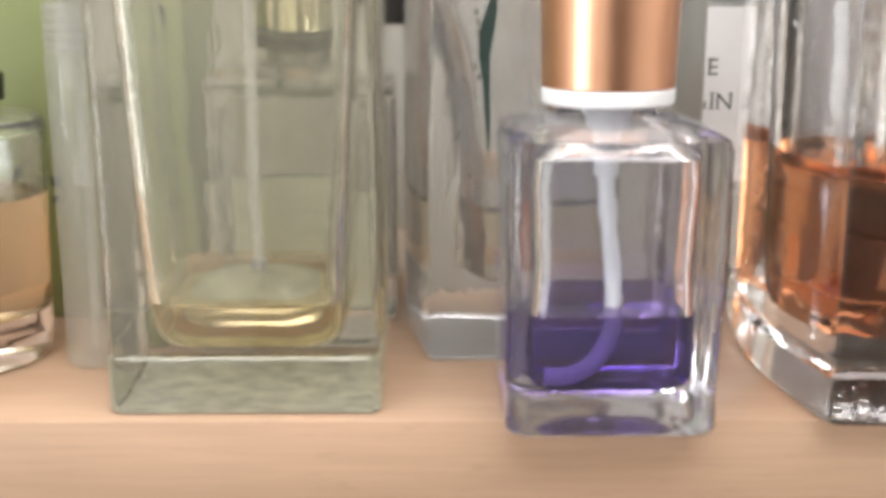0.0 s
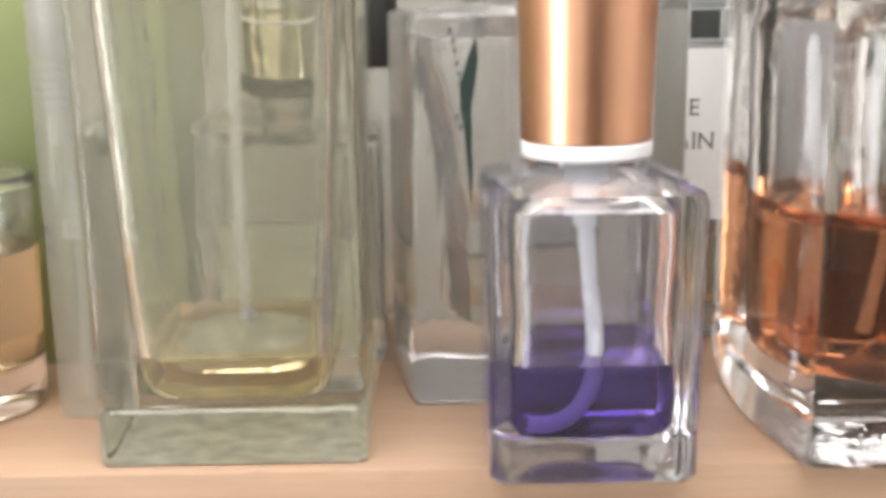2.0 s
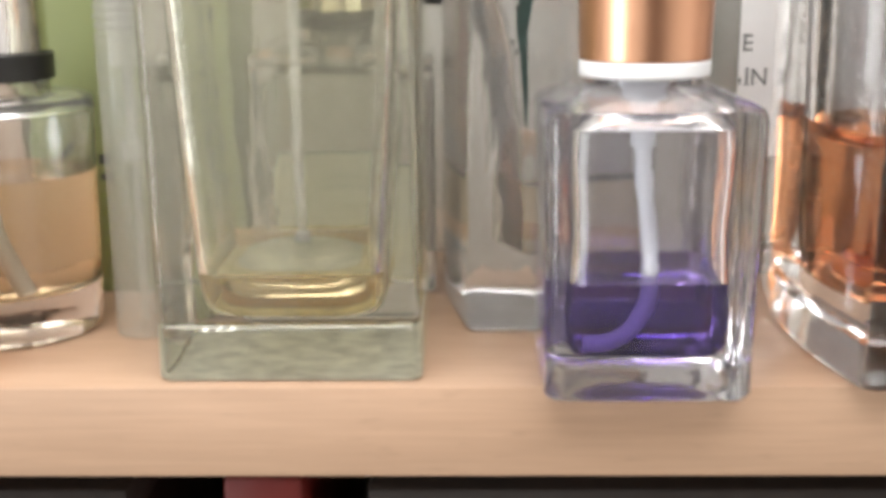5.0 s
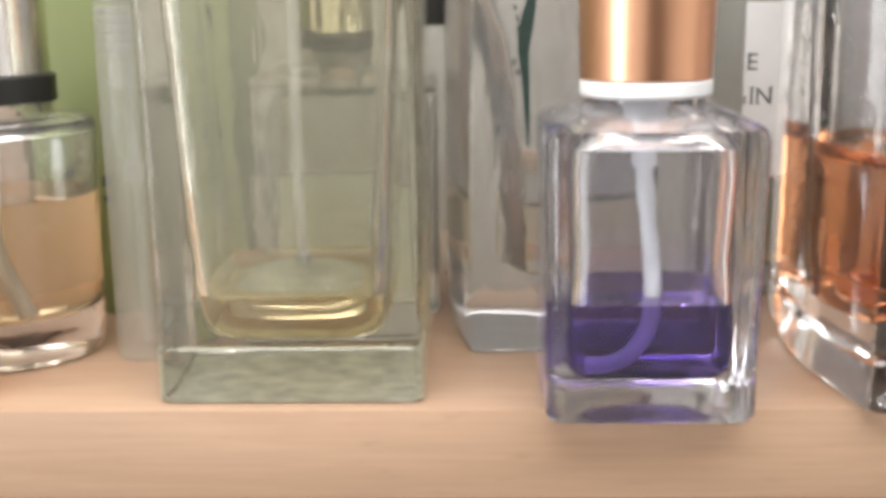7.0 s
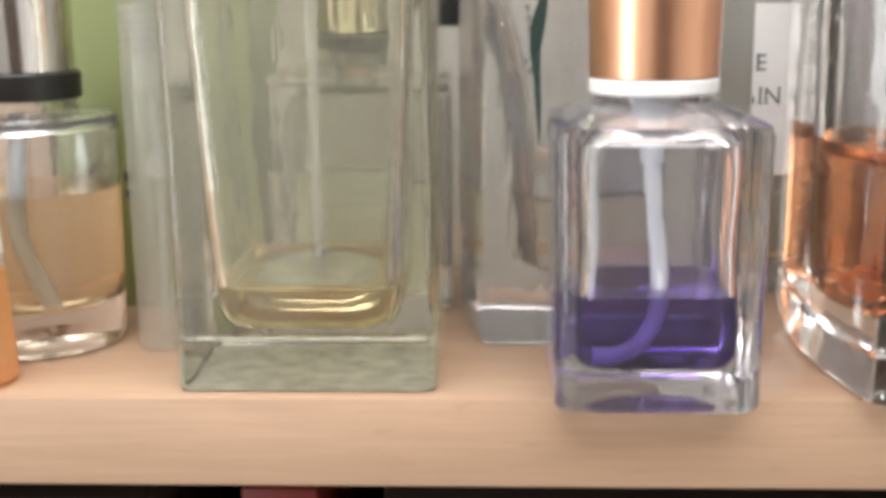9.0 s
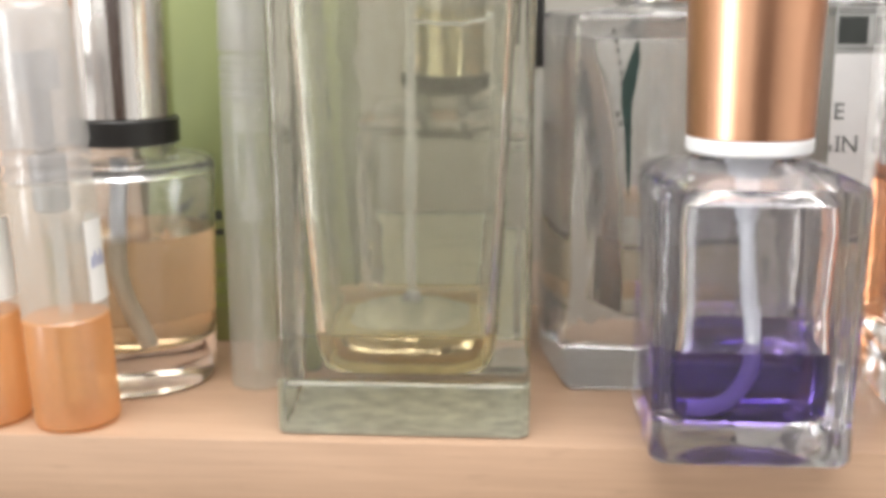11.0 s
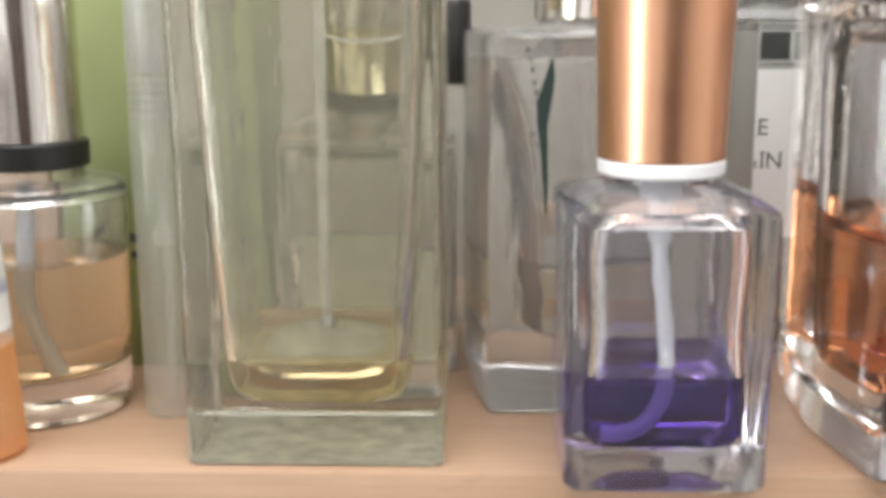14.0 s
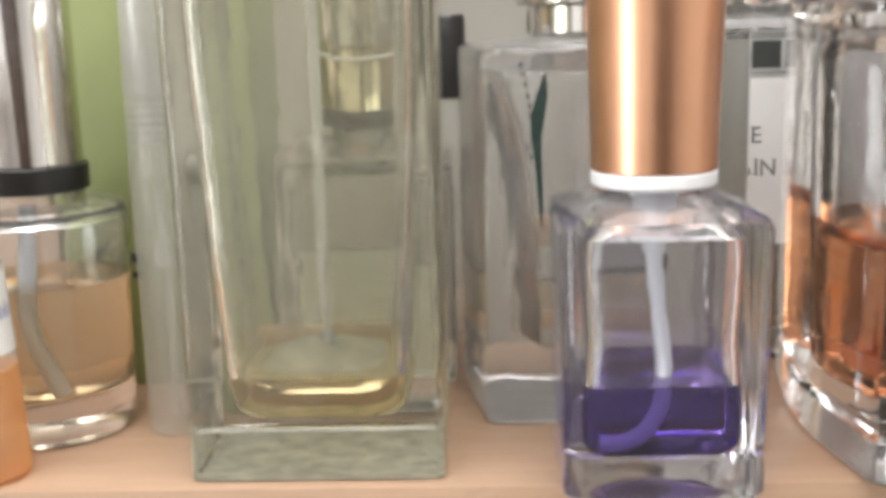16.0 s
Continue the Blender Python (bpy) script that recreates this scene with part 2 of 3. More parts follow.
def cut(rings, level):
    """Splits rings at a height: those up to it, and those from it on."""
    for n, (a, b) in enumerate(zip(rings, rings[1:])):
        if a[0] <= level < b[0]:
            mid = between(a, b, level)
            return rings[: n + 1] + [mid], [mid] + rings[n + 1 :]


def free_surface(bm, edge, level, cx, cy, mat):
    """The liquid's skin: it creeps up the wall at its rim and up the tube that dips into it."""
    z0, line = edge
    rise = z0 - level
    rings = [edge]
    for k, up in ((0.975, 0.5), (0.945, 0.24), (0.9, 0.08), (0.82, 0.0), (0.55, 0.0), (0.42, 0.05), (0.3, 0.15), (0.2, 0.32), (0.12, 0.6), (0.075, 1.0)):
        w = max(0.0, min(1.0, (0.82 - k) / 0.4))
        rings.append((level + up * rise, [(x * k + cx * w, y * k + cy * w) for x, y in line]))
    loft(bm, rings, bottom=False, mat=mat)


def vessel(parent, outer, inner, level, glass_mat, liquid, name="glass_body", liquid_label="", under=None, rise=0.0, dip=(0.0, 0.0)):
    """Hollow glass with its real wall, filled up to a level; under: opaque material of its bottom face."""
    bm = bmesh.new()
    loft(bm, outer, bottom_mat=1 if under else None)
    if level is None:
        loft(bm, inner, flip=True)
    else:
        below, above = cut(inner, level + rise)
        loft(bm, above, flip=True, bottom=False)
        lb = bmesh.new()
        loft(lb, below, mat=0, top=not rise, top_mat=1)
        if rise:
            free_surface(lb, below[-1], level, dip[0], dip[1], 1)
            bmesh.ops.remove_doubles(lb, verts=lb.verts[:], dist=1e-5)
        part("liquid", lb, list(liquid), parent, liquid_label)
    return part(name, bm, [glass_mat, under] if under else glass_mat, parent)


def turned(profile, n=40, bottom=True, top=True):
    """A solid of revolution from (z, r) pairs."""
    return loft(bmesh.new(), [(z, circle(r, n)) for z, r in profile], bottom=bottom, top=top)


def tube(points, r, n=10, hollow=0.0):
    """A round tube along a smooth line of points."""
    bm = bmesh.new()
    pts = [Vector(p) for p in points]
    fine = []
    for i in range(len(pts) - 1):
        p0, p1, p2, p3 = pts[max(i - 1, 0)], pts[i], pts[i + 1], pts[min(i + 2, len(pts) - 1)]
        for k in range(6):
            s = k / 6
            fine.append(0.5 * (2 * p1 + (p2 - p0) * s + (2 * p0 - 5 * p1 + 4 * p2 - p3) * s * s + (3 * p1 - p0 - 3 * p2 + p3) * s ** 3))
    fine.append(pts[-1])

    def skin(rad, flip):
        rows = []
        for i, p in enumerate(fine):
            d = (fine[min(i + 1, len(fine) - 1)] - fine[max(i - 1, 0)]).normalized()
            a = d.cross(Vector((0, 1, 0))).normalized()
            b = d.cross(a)
            rows.append([bm.verts.new(p + rad * (a * math.cos(2 * math.pi * k / n) + b * math.sin(2 * math.pi * k / n))) for k in range(n)])
        fs = [bm.faces.new((u[k], u[(k + 1) % n], v[(k + 1) % n], v[k])) for u, v in zip(rows, rows[1:]) for k in range(n)]
        fs += [bm.faces.new(rows[0][::-1]), bm.faces.new(rows[-1])]
        if flip:
            for f in fs:
                f.normal_flip()

    skin(r, False)
    bmesh.ops.recalc_face_normals(bm, faces=bm.faces)
    if hollow:
        old = set(bm.faces)
        skin(hollow, False)
        inner = [f for f in bm.faces if f not in old]
        bmesh.ops.recalc_face_normals(bm, faces=inner)
        for f in inner:
            f.normal_flip()
    return bm


def box(x0, x1, y0, y1, z0, z1, bevel=0.0, segments=2):
    bm = bmesh.new()
    bmesh.ops.create_cube(bm, size=1)
    for v in bm.verts:
        v.co = ((x0 + x1) / 2 + v.co.x * (x1 - x0), (y0 + y1) / 2 + v.co.y * (y1 - y0), (z0 + z1) / 2 + v.co.z * (z1 - z0))
    if bevel:
        bmesh.ops.bevel(bm, geom=bm.edges[:], offset=bevel, segments=segments, profile=0.5, affect="EDGES")
    return bm


def writing(text, size, parent, x, y, z, material, rx=90, rz=0, extrude=0.002):
    """Letters in the built-in font, turned into a thin mesh."""
    cu = bpy.data.curves.new("lettering", "FONT")
    cu.body, cu.size, cu.extrude = text, size * U, extrude * U
    tmp = bpy.data.objects.new("lettering_curve", cu)
    me = bpy.data.meshes.new_from_object(tmp)
    bpy.data.objects.remove(tmp)
    me.materials.clear()
    me.materials.append(material)
    ob = new("lettering", me)
    ob.parent = parent
    ob.matrix_basis = pose(x * U, y * U, z * U, rx, 0, rz)
    return ob


def base_rings(hx, hy, r, edge=0.12):
    """The lowest rings of a pressed glass body, with a rounded foot."""
    return [(0.0, rrect(hx - edge, hy - edge, r)), (edge * 0.3, rrect(hx - edge * 0.35, hy - edge * 0.35, r)), (edge, rrect(hx, hy, r))]


# ---- the room ----


def slab(name, label, material, *dims, kind="structure", bevel=0.0):
    return tagged(part(name, box(*dims, bevel), material, None, label, smooth=bevel > 0), category=name.split("_")[0], kind=kind)


slab("shelf", "beech-effect board shelf with softened front edge", BEECH, -60, 60, 0, 16, -1.8, 0, bevel=0.06)
slab("lower_shelf", "beech-effect board shelf below, in shade", BEECH, -60, 60, 0, 16, -30, -28.2, bevel=0.06)
slab("upright_left", "beech-effect side panel of the shelf unit", BEECH, -61.9, -60.05, 0, 16, -95, 60)
slab("upright_right", "beech-effect side panel of the shelf unit", BEECH, 60.05, 61.9, 0, 16, -95, 60)
slab("back_board", "grey-beige back board behind the bottles", BACK, -61.9, 61.9, 16.05, 17, -95, 60)
slab("wall_north", "plain painted wall", WALL, -152, 152, 17.1, 33, -95, 120)
slab("wall_south", "plain painted wall", WALL, -152, 152, -228, -220, -95, 120)
slab("wall_east", "plain painted wall", WALL, 152.1, 160, -228, 33, -95, 120)
slab("wall_west", "plain painted wall", WALL, -160, -152.1, -228, 33, -95, 120)
slab("floor", "brown wooden floor", FLOOR, -160, 160, -228, 33, -100, -95.1)
slab("ceiling", "white ceiling", CEIL, -160, 160, -228, 33, 120.1, 126)
# made-up dark wardrobe, out of view; gives the metal caps a dark band
wardrobe = thing("wardrobe", "unseen dark wardrobe, added to darken reflections in the caps", "wardrobe", 25, -190, -95)
part("carcass", box(-58, 58, -29, 0, 0, 205, 0.6), DARKWOOD, wardrobe)
for sx in (-1, 1):
    door = part("door", box(-28.5 + sx * 29, 28.5 + sx * 29, 0.1, 2, 4, 196, 0.5), DARKWOOD, wardrobe)
    part("handle", box(sx * 4 - 0.6, sx * 4 + 0.6, 2, 4, 90, 106, 0.4), SILVER, door)

# unseen lamp panel and window frame, made up to go round the two area lights
lamp = thing("added_lamp_panel", "unseen flat lamp panel, added round the overhead light", "ceiling lamp", 5, -62, 116.4)
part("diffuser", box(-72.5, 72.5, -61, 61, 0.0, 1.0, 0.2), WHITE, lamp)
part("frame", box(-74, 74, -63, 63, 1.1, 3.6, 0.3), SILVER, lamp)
window = thing("added_window", "unseen white-framed window, added round the side light", "window", -149.5, -108, 20, kind="structure")
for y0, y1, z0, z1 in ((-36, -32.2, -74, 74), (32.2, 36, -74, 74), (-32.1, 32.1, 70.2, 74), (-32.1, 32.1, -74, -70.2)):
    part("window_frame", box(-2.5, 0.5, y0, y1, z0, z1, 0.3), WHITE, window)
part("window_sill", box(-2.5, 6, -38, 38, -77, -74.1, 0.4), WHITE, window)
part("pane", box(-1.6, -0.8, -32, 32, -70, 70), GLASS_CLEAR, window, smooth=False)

# ---- tall square bottle with thick base ----


def tall_square_bottle():
    t = thing("perfume_bottle", "tall square green-tinted glass bottle, nearly empty, pale gold remnant", "perfume bottle", -3.43, 2.74)
    hx, hy, r = 2.48, 2.48, 0.22
    outer = base_rings(hx, hy, r, 0.07) + [
        (1.03, rrect(hx, hy, r)), (1.09, rrect(hx - 0.05, hy - 0.05, r)), (1.15, rrect(hx - 0.01, hy - 0.01, r)),
        (6.0, rrect(hx, hy, r)), (10.1, rrect(hx + 0.04, hy + 0.04, r)), (10.35, rrect(hx - 0.1, hy - 0.1, r)), (10.45, rrect(hx - 0.5, hy - 0.5, r)),
        (10.5, rrect(0.95, 0.95, 0.94)), (11.0, rrect(0.9, 0.9, 0.89))]
    # the hollow: a glass dome rises in the middle of its floor, the remnant lies in the trough round it
    level = 1.82
    dome = [(2.1, rrect(0.12, 0.1, 0.09)), (2.09, rrect(0.35, 0.28, 0.25)), (2.05, rrect(0.65, 0.55, 0.45)), (1.97, rrect(0.95, 0.85, 0.6)), (level, rrect(1.24, 1.16, 0.7))]
    trough = [dome[-1], (1.52, rrect(1.4, 1.36, 0.7)), (1.22, rrect(1.48, 1.5, 0.7)), (1.09, rrect(1.54, 1.58, 0.7)), (1.12, rrect(1.6, 1.66, 0.7)), (1.28, rrect(1.68, 1.76, 0.66)), (1.55, rrect(1.75, 1.87, 0.6)), (1.96, rrect(1.78, 1.9, 0.5))]
    upper = [trough[-1], (2.3, rrect(1.8, 1.92, 0.45)), (4.5, rrect(1.93, 1.96, 0.4)), (8.0, rrect(2.1, 2.05, 0.4)), (9.6, rrect(2.12, 2.08, 0.4)), (10.1, rrect(1.7, 1.7, 0.5)), (10.4, rrect(0.6, 0.6, 0.59)), (10.95, rrect(0.6, 0.6, 0.59))]
    bm = bmesh.new()
    loft(bm, outer, bottom_mat=1)
    loft(bm, dome, flip=True, top=False)
    loft(bm, upper, flip=True, bottom=False)
    part("glass_body", bm, [GLASS_GREEN, SPECK], t)
    bm = bmesh.new()
    loft(bm, trough, bottom=False, top=False)
    loft(bm, [trough[-1], (level + 0.08, rrect(1.72, 1.84, 0.5)), (level + 0.02, rrect(1.62, 1.72, 0.55)), (level, rrect(1.5, 1.55, 0.6)), dome[-1]], bottom=False, top=False, mat=1)
    bmesh.ops.remove_doubles(bm, verts=bm.verts[:], dist=1e-5)
    part("liquid", bm, list(LIQ_GOLD), t, "pale gold perfume remnant")
    tube_part = part("dip_tube", tube([(0.0, -0.2, 10.8), (0.03, -0.2, 7), (-0.02, -0.1, 3.5), (0.0, 0.0, 2.16)], 0.13, 10, 0.08), TUBE_CLEAR, t)
    part("tube_tip", turned([(2.11, 0.14), (2.13, 0.2), (2.26, 0.18), (2.3, 0.15)], 16), PUMPGREY, tube_part)
    part("collar", turned([(10.96, 0.9), (11.0, 1.0), (11.7, 1.0), (11.75, 0.6), (12.2, 0.55)]), SILVER, t, "silver pump collar")
    return t


tall_square_bottle()


# ---- square bottle of violet liquid with copper cap ----


def violet_bottle():
    t = thing("spray_bottle", "square clear glass spray bottle with violet liquid and copper cap", "spray bottle", 3.08, 0.90)
    hx, hy, r = 1.86, 1.84, 0.36
    outer = [(0.16, rrect(0.9, 0.8, 0.5)), (0.08, rrect(1.25, 1.15, 0.5)), (0.0, rrect(1.55, 1.45, 0.4))]
    outer += base_rings(hx - 0.02, hy - 0.0, r, 0.13) + [
        (0.9, rrect(hx - 0.03, hy - 0.03, r)), (2.8, rrect(hx, hy, r)), (4.95, rrect(hx + 0.03, hy + 0.03, r)), (5.12, rrect(hx - 0.02, hy - 0.02, r)), (5.22, rrect(hx - 0.18, hy - 0.18, r)),
        (5.40, rrect(1.3, 1.25, 0.9)), (5.48, rrect(1.06, 1.06, 1.05)), (5.75, rrect(1.0, 1.0, 0.99))]
    del outer[3]
    inner = [(0.70, rrect(1.05, 1.0, 0.4)), (0.74, rrect(1.28, 1.2, 0.42)), (0.92, rrect(1.41, 1.3, 0.42)), (1.4, rrect(1.44, 1.34, 0.4)), (2.9, rrect(1.36, 1.28, 0.4)), (4.3, rrect(1.42, 1.34, 0.4)),
             (4.75, rrect(1.4, 1.32, 0.45)), (5.0, rrect(1.2, 1.12, 0.5)), (5.12, rrect(0.8, 0.8, 0.7)), (5.3, rrect(0.62, 0.62, 0.61)), (5.7, rrect(0.62, 0.62, 0.61))]
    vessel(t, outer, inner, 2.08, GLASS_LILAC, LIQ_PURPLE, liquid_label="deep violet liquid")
    ring = part("ring", turned([(5.58, 1.12), (5.63, 1.17), (5.84, 1.18), (5.87, 1.15)]), WHITE, t, "white plastic ring")
    part("dip_tube", tube([(-0.02, 0.0, 4.6), (0.03, -0.1, 3.6), (0.13, -0.2, 2.6), (0.12, -0.5, 2.05), (-0.02, -0.8, 1.55), (-0.32, -0.98, 1.15), (-0.72, -1.02, 0.95), (-1.12, -0.98, 0.93)], 0.165, 12), TUBE, t, "milky bent plastic tube")
    part("pump", turned([(4.2, 0.17), (4.25, 0.22), (4.75, 0.24), (4.8, 0.42), (5.5, 0.45)]), TUBE, t, "pale milky pump housing")
    cap = part("cap", turned([(5.88, 1.14), (5.90, 1.17), (6.2, 1.175), (9.6, 1.27), (9.75, 1.24), (9.8, 1.1)], 64), COPPER, t, "shiny copper-coloured metal cap")
    return t


violet_bottle()


# ---- clear bottle with a leaf drawing ----


def flared(kx, ky):
    """A deep outline with flat front and back and gently bulging sides."""
    half = [(2.28, -3.44), (2.41, -3.36), (2.48, -3.2), (2.67, -2.2), (2.87, -1.1), (2.98, 0.0), (2.86, 1.1), (2.62, 2.2), (2.47, 3.2), (2.41, 3.36), (2.28, 3.44)]
    left = [(-x, y) for x, y in half[::-1]]
    return [(x * kx, y * ky) for x, y in half + left]


def leaf_bottle():
    t = thing("perfume_bottle", "clear thick-walled glass bottle with green leaf drawing", "perfume bottle", 2.32, 6.62)
    hy = 3.44
    outer = [(0.0, flared(0.97, 0.975)), (0.05, flared(0.99, 0.99)), (0.14, flared(1, 1)), (7.95, flared(1, 1)), (8.06, flared(0.985, 0.985)), (8.12, flared(0.95, 0.955)), (8.2, flared(0.6, 0.5)), (8.28, flared(0.42, 0.32)), (8.5, flared(0.4, 0.3))]
    inner = [(1.42, flared(0.22, 0.3)), (1.46, flared(0.40, 0.5)), (1.58, flared(0.48, 0.62)), (2.6, flared(0.50, 0.68)), (4.2, flared(0.54, 0.74)), (5.6, flared(0.61, 0.78)), (6.6, flared(0.70, 0.80)), (7.3, flared(0.79, 0.8)), (7.5, flared(0.78, 0.78)),
             (7.62, flared(0.6, 0.6)), (7.8, flared(0.3, 0.24)), (8.45, flared(0.28, 0.22))]
    vessel(t, outer, inner, 2.95, GLASS_MILKY, LIQ_AMBER, liquid_label="faint amber perfume remnant", under=BASE_GREY, rise=0.2)
    part("dip_tube", tube([(-0.2, -0.2, 8.3), (-0.22, -0.5, 6.0), (-0.2, -0.8, 4.0), (-0.1, -1.0, 2.0)], 0.12, 10, 0.08), TUBE_CLEAR, t)
    # leaf drawing on the front of the bottle
    bm = bmesh.new()
    line = [(4.3, 0.0, 0.012), (5.0, -0.02, 0.05), (5.8, -0.06, 0.075), (6.25, -0.1, 0.11), (6.7, -0.06, 0.15), (7.15, 0.04, 0.11), (7.6, 0.1, 0.01)]
    rows = [(bm.verts.new((c - w, 0, z)), bm.verts.new((c + w, 0, z))) for z, c, w in line]
    for a, b in zip(rows, rows[1:]):
        bm.faces.new((a[0], a[1], b[1], b[0]))
    leaf = part("leaf_drawing", bm, INK_GREEN, t, "dark green printed leaf")
    leaf.location = (-1.22 * U, -(hy + 0.004) * U, 0)
    for z, x in ((7.75, -0.42), (7.55, -0.36), (7.35, -0.32), (7.1, -0.28), (6.9, -0.24), (6.7, -0.22), (6.05, -0.3), (5.85, -0.22)):
        w = part("printed_stroke", box(x - 0.035, x + 0.03, 0, 0.002, z - 0.055, z + 0.05), INK, t, smooth=False)
        w.location = (-1.2 * U, -(hy + 0.006) * U, 0)
    part("collar", turned([(8.3, 1.3), (8.34, 1.35), (8.9, 1.35), (8.94, 1.3)]), SILVER, t)
    part("cap", turned([(8.95, 1.55), (9.0, 1.62), (11.4, 1.62), (11.5, 1.5)]), SILVER, t, "polished silver cap")
    return t


leaf_bottle()


# ---- heavy faceted flacon with orange liquid ----


def facet_outline(k, ky=None):
    """A deep outline with a flat front, narrow bevelled corners and bulging sides."""
    ky = k if ky is None else ky
    half = [(2.34, -3.56), (2.5, -3.5), (2.58, -3.36), (2.76, -2.3), (2.93, -1.15), (2.99, 0.0), (2.93, 1.15), (2.76, 2.3), (2.58, 3.36), (2.5, 3.5), (2.34, 3.56)]
    left = [(-x, y) for x, y in half[::-1]]
    return [(x * k, y * ky) for x, y in half + left]


def pocket(k):
    """The outline of the hollow: an oval nearer to the front than to the back."""
    return [(2.55 * k * math.cos(2 * math.pi * i / 44), -0.7 + 2.55 * k * math.sin(2 * math.pi * i / 44)) for i in range(44)]


def orange_flacon():
    t = thing("perfume_bottle", "heavy faceted crystal bottle half full of orange perfume", "perfume bottle", 9.48, 3.06)
    outer = [(0.0, facet_outline(0.95, 0.965)), (0.06, facet_outline(0.985, 0.988)), (0.18, facet_outline(1.0)), (0.92, facet_outline(1.0)), (0.99, facet_outline(0.982)), (1.06, facet_outline(0.975)), (1.14, facet_outline(0.99)), (1.3, facet_outline(1.0)),
             (6.0, facet_outline(1.0)), (8.6, facet_outline(1.0)), (8.8, facet_outline(0.97)), (8.9, facet_outline(0.8)), (9.0, facet_outline(0.42, 0.34)), (9.6, facet_outline(0.4, 0.32))]
    inner = [(2.35, pocket(0.05)), (2.25, pocket(0.16)), (1.9, pocket(0.3)), (1.5, pocket(0.46)), (1.36, pocket(0.6)), (1.42, pocket(0.7)), (1.7, pocket(0.77)), (2.4, pocket(0.8)), (4.0, pocket(0.83)), (7.6, pocket(0.9)), (8.3, pocket(0.8)),
             (8.6, [(0.8 * math.cos(2 * math.pi * i / 44), 0.8 * math.sin(2 * math.pi * i / 44)) for i in range(44)]), (9.55, [(0.65 * math.cos(2 * math.pi * i / 44), 0.65 * math.sin(2 * math.pi * i / 44)) for i in range(44)])]
    bm = bmesh.new()
    loft(bm, outer)
    below, above = cut(inner[4:], 4.5)
    loft(bm, above, flip=True, bottom=False)
    lb = bmesh.new()
    loft(lb, inner[:4] + below, top=False)
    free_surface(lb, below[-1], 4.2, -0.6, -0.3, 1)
    bmesh.ops.remove_doubles(lb, verts=lb.verts[:], dist=1e-5)
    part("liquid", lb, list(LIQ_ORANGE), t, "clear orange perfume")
    part("glass_body", bm, GLASS_CRYSTAL, t, sharp=24)
    part("dip_tube", tube([(0.0, -0.1, 9.4), (-0.05, -0.3, 7.5), (-0.2, -0.6, 6.0), (-0.6, -0.9, 4.4), (-1.1, -1.3, 2.2)], 0.14, 10, 0.09), TUBE_CLEAR, t)
    part("collar", turned([(9.3, 1.2), (9.35, 1.3), (11.0, 1.3), (11.05, 1.2)]), SILVER, t)
    part("cap", turned([(11.06, 1.5), (11.1, 1.6), (13.4, 1.6), (13.5, 1.5)]), SILVER, t)
    return t


orange_flacon()


# ---- round bottle with silver cap and peach liquid ----


def round_bottle():
    t = thing("perfume_bottle", "round clear bottle with peach liquid, black collar and silver cap", "perfume bottle", -9.82, 3.68)
    outer = [(z, circle(r, 56)) for z, r in ((0.0, 1.55), (0.06, 1.7), (0.25, 1.77), (1.2, 1.80), (3.0, 1.85), (4.7, 1.93), (4.86, 1.92), (4.98, 1.87), (5.05, 1.75), (5.09, 1.5), (5.12, 1.1), (5.4, 1.05))]
    inner = [(z, circle(r, 56)) for z, r in ((0.95, 1.2), (1.0, 1.45), (1.15, 1.62), (1.6, 1.69), (3.0, 1.75), (4.55, 1.83), (4.72, 1.79), (4.84, 1.66), (4.9, 1.4), (4.95, 0.8), (5.3, 0.8))]
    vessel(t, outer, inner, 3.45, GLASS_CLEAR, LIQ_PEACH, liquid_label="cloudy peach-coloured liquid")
    part("dip_tube", tube([(0.0, -0.4, 5.0), (0.05, -0.9, 3.6), (0.2, -1.2, 2.4), (0.7, -1.2, 1.1)], 0.18, 12), TUBE, t, "milky bent plastic tube")
    part("collar", turned([(5.34, 1.14), (5.36, 1.19), (5.87, 1.2), (5.9, 1.16)], 56), BLACK, t, "black plastic collar")
    part("cap", turned([(5.91, 1.06), (5.93, 1.1), (9.9, 1.1), (10.05, 1.05), (10.1, 0.9)], 64), SILVER, t, "polished silver metal cap")
    return t


round_bottle()


# ---- sample sprays with orange filling ----


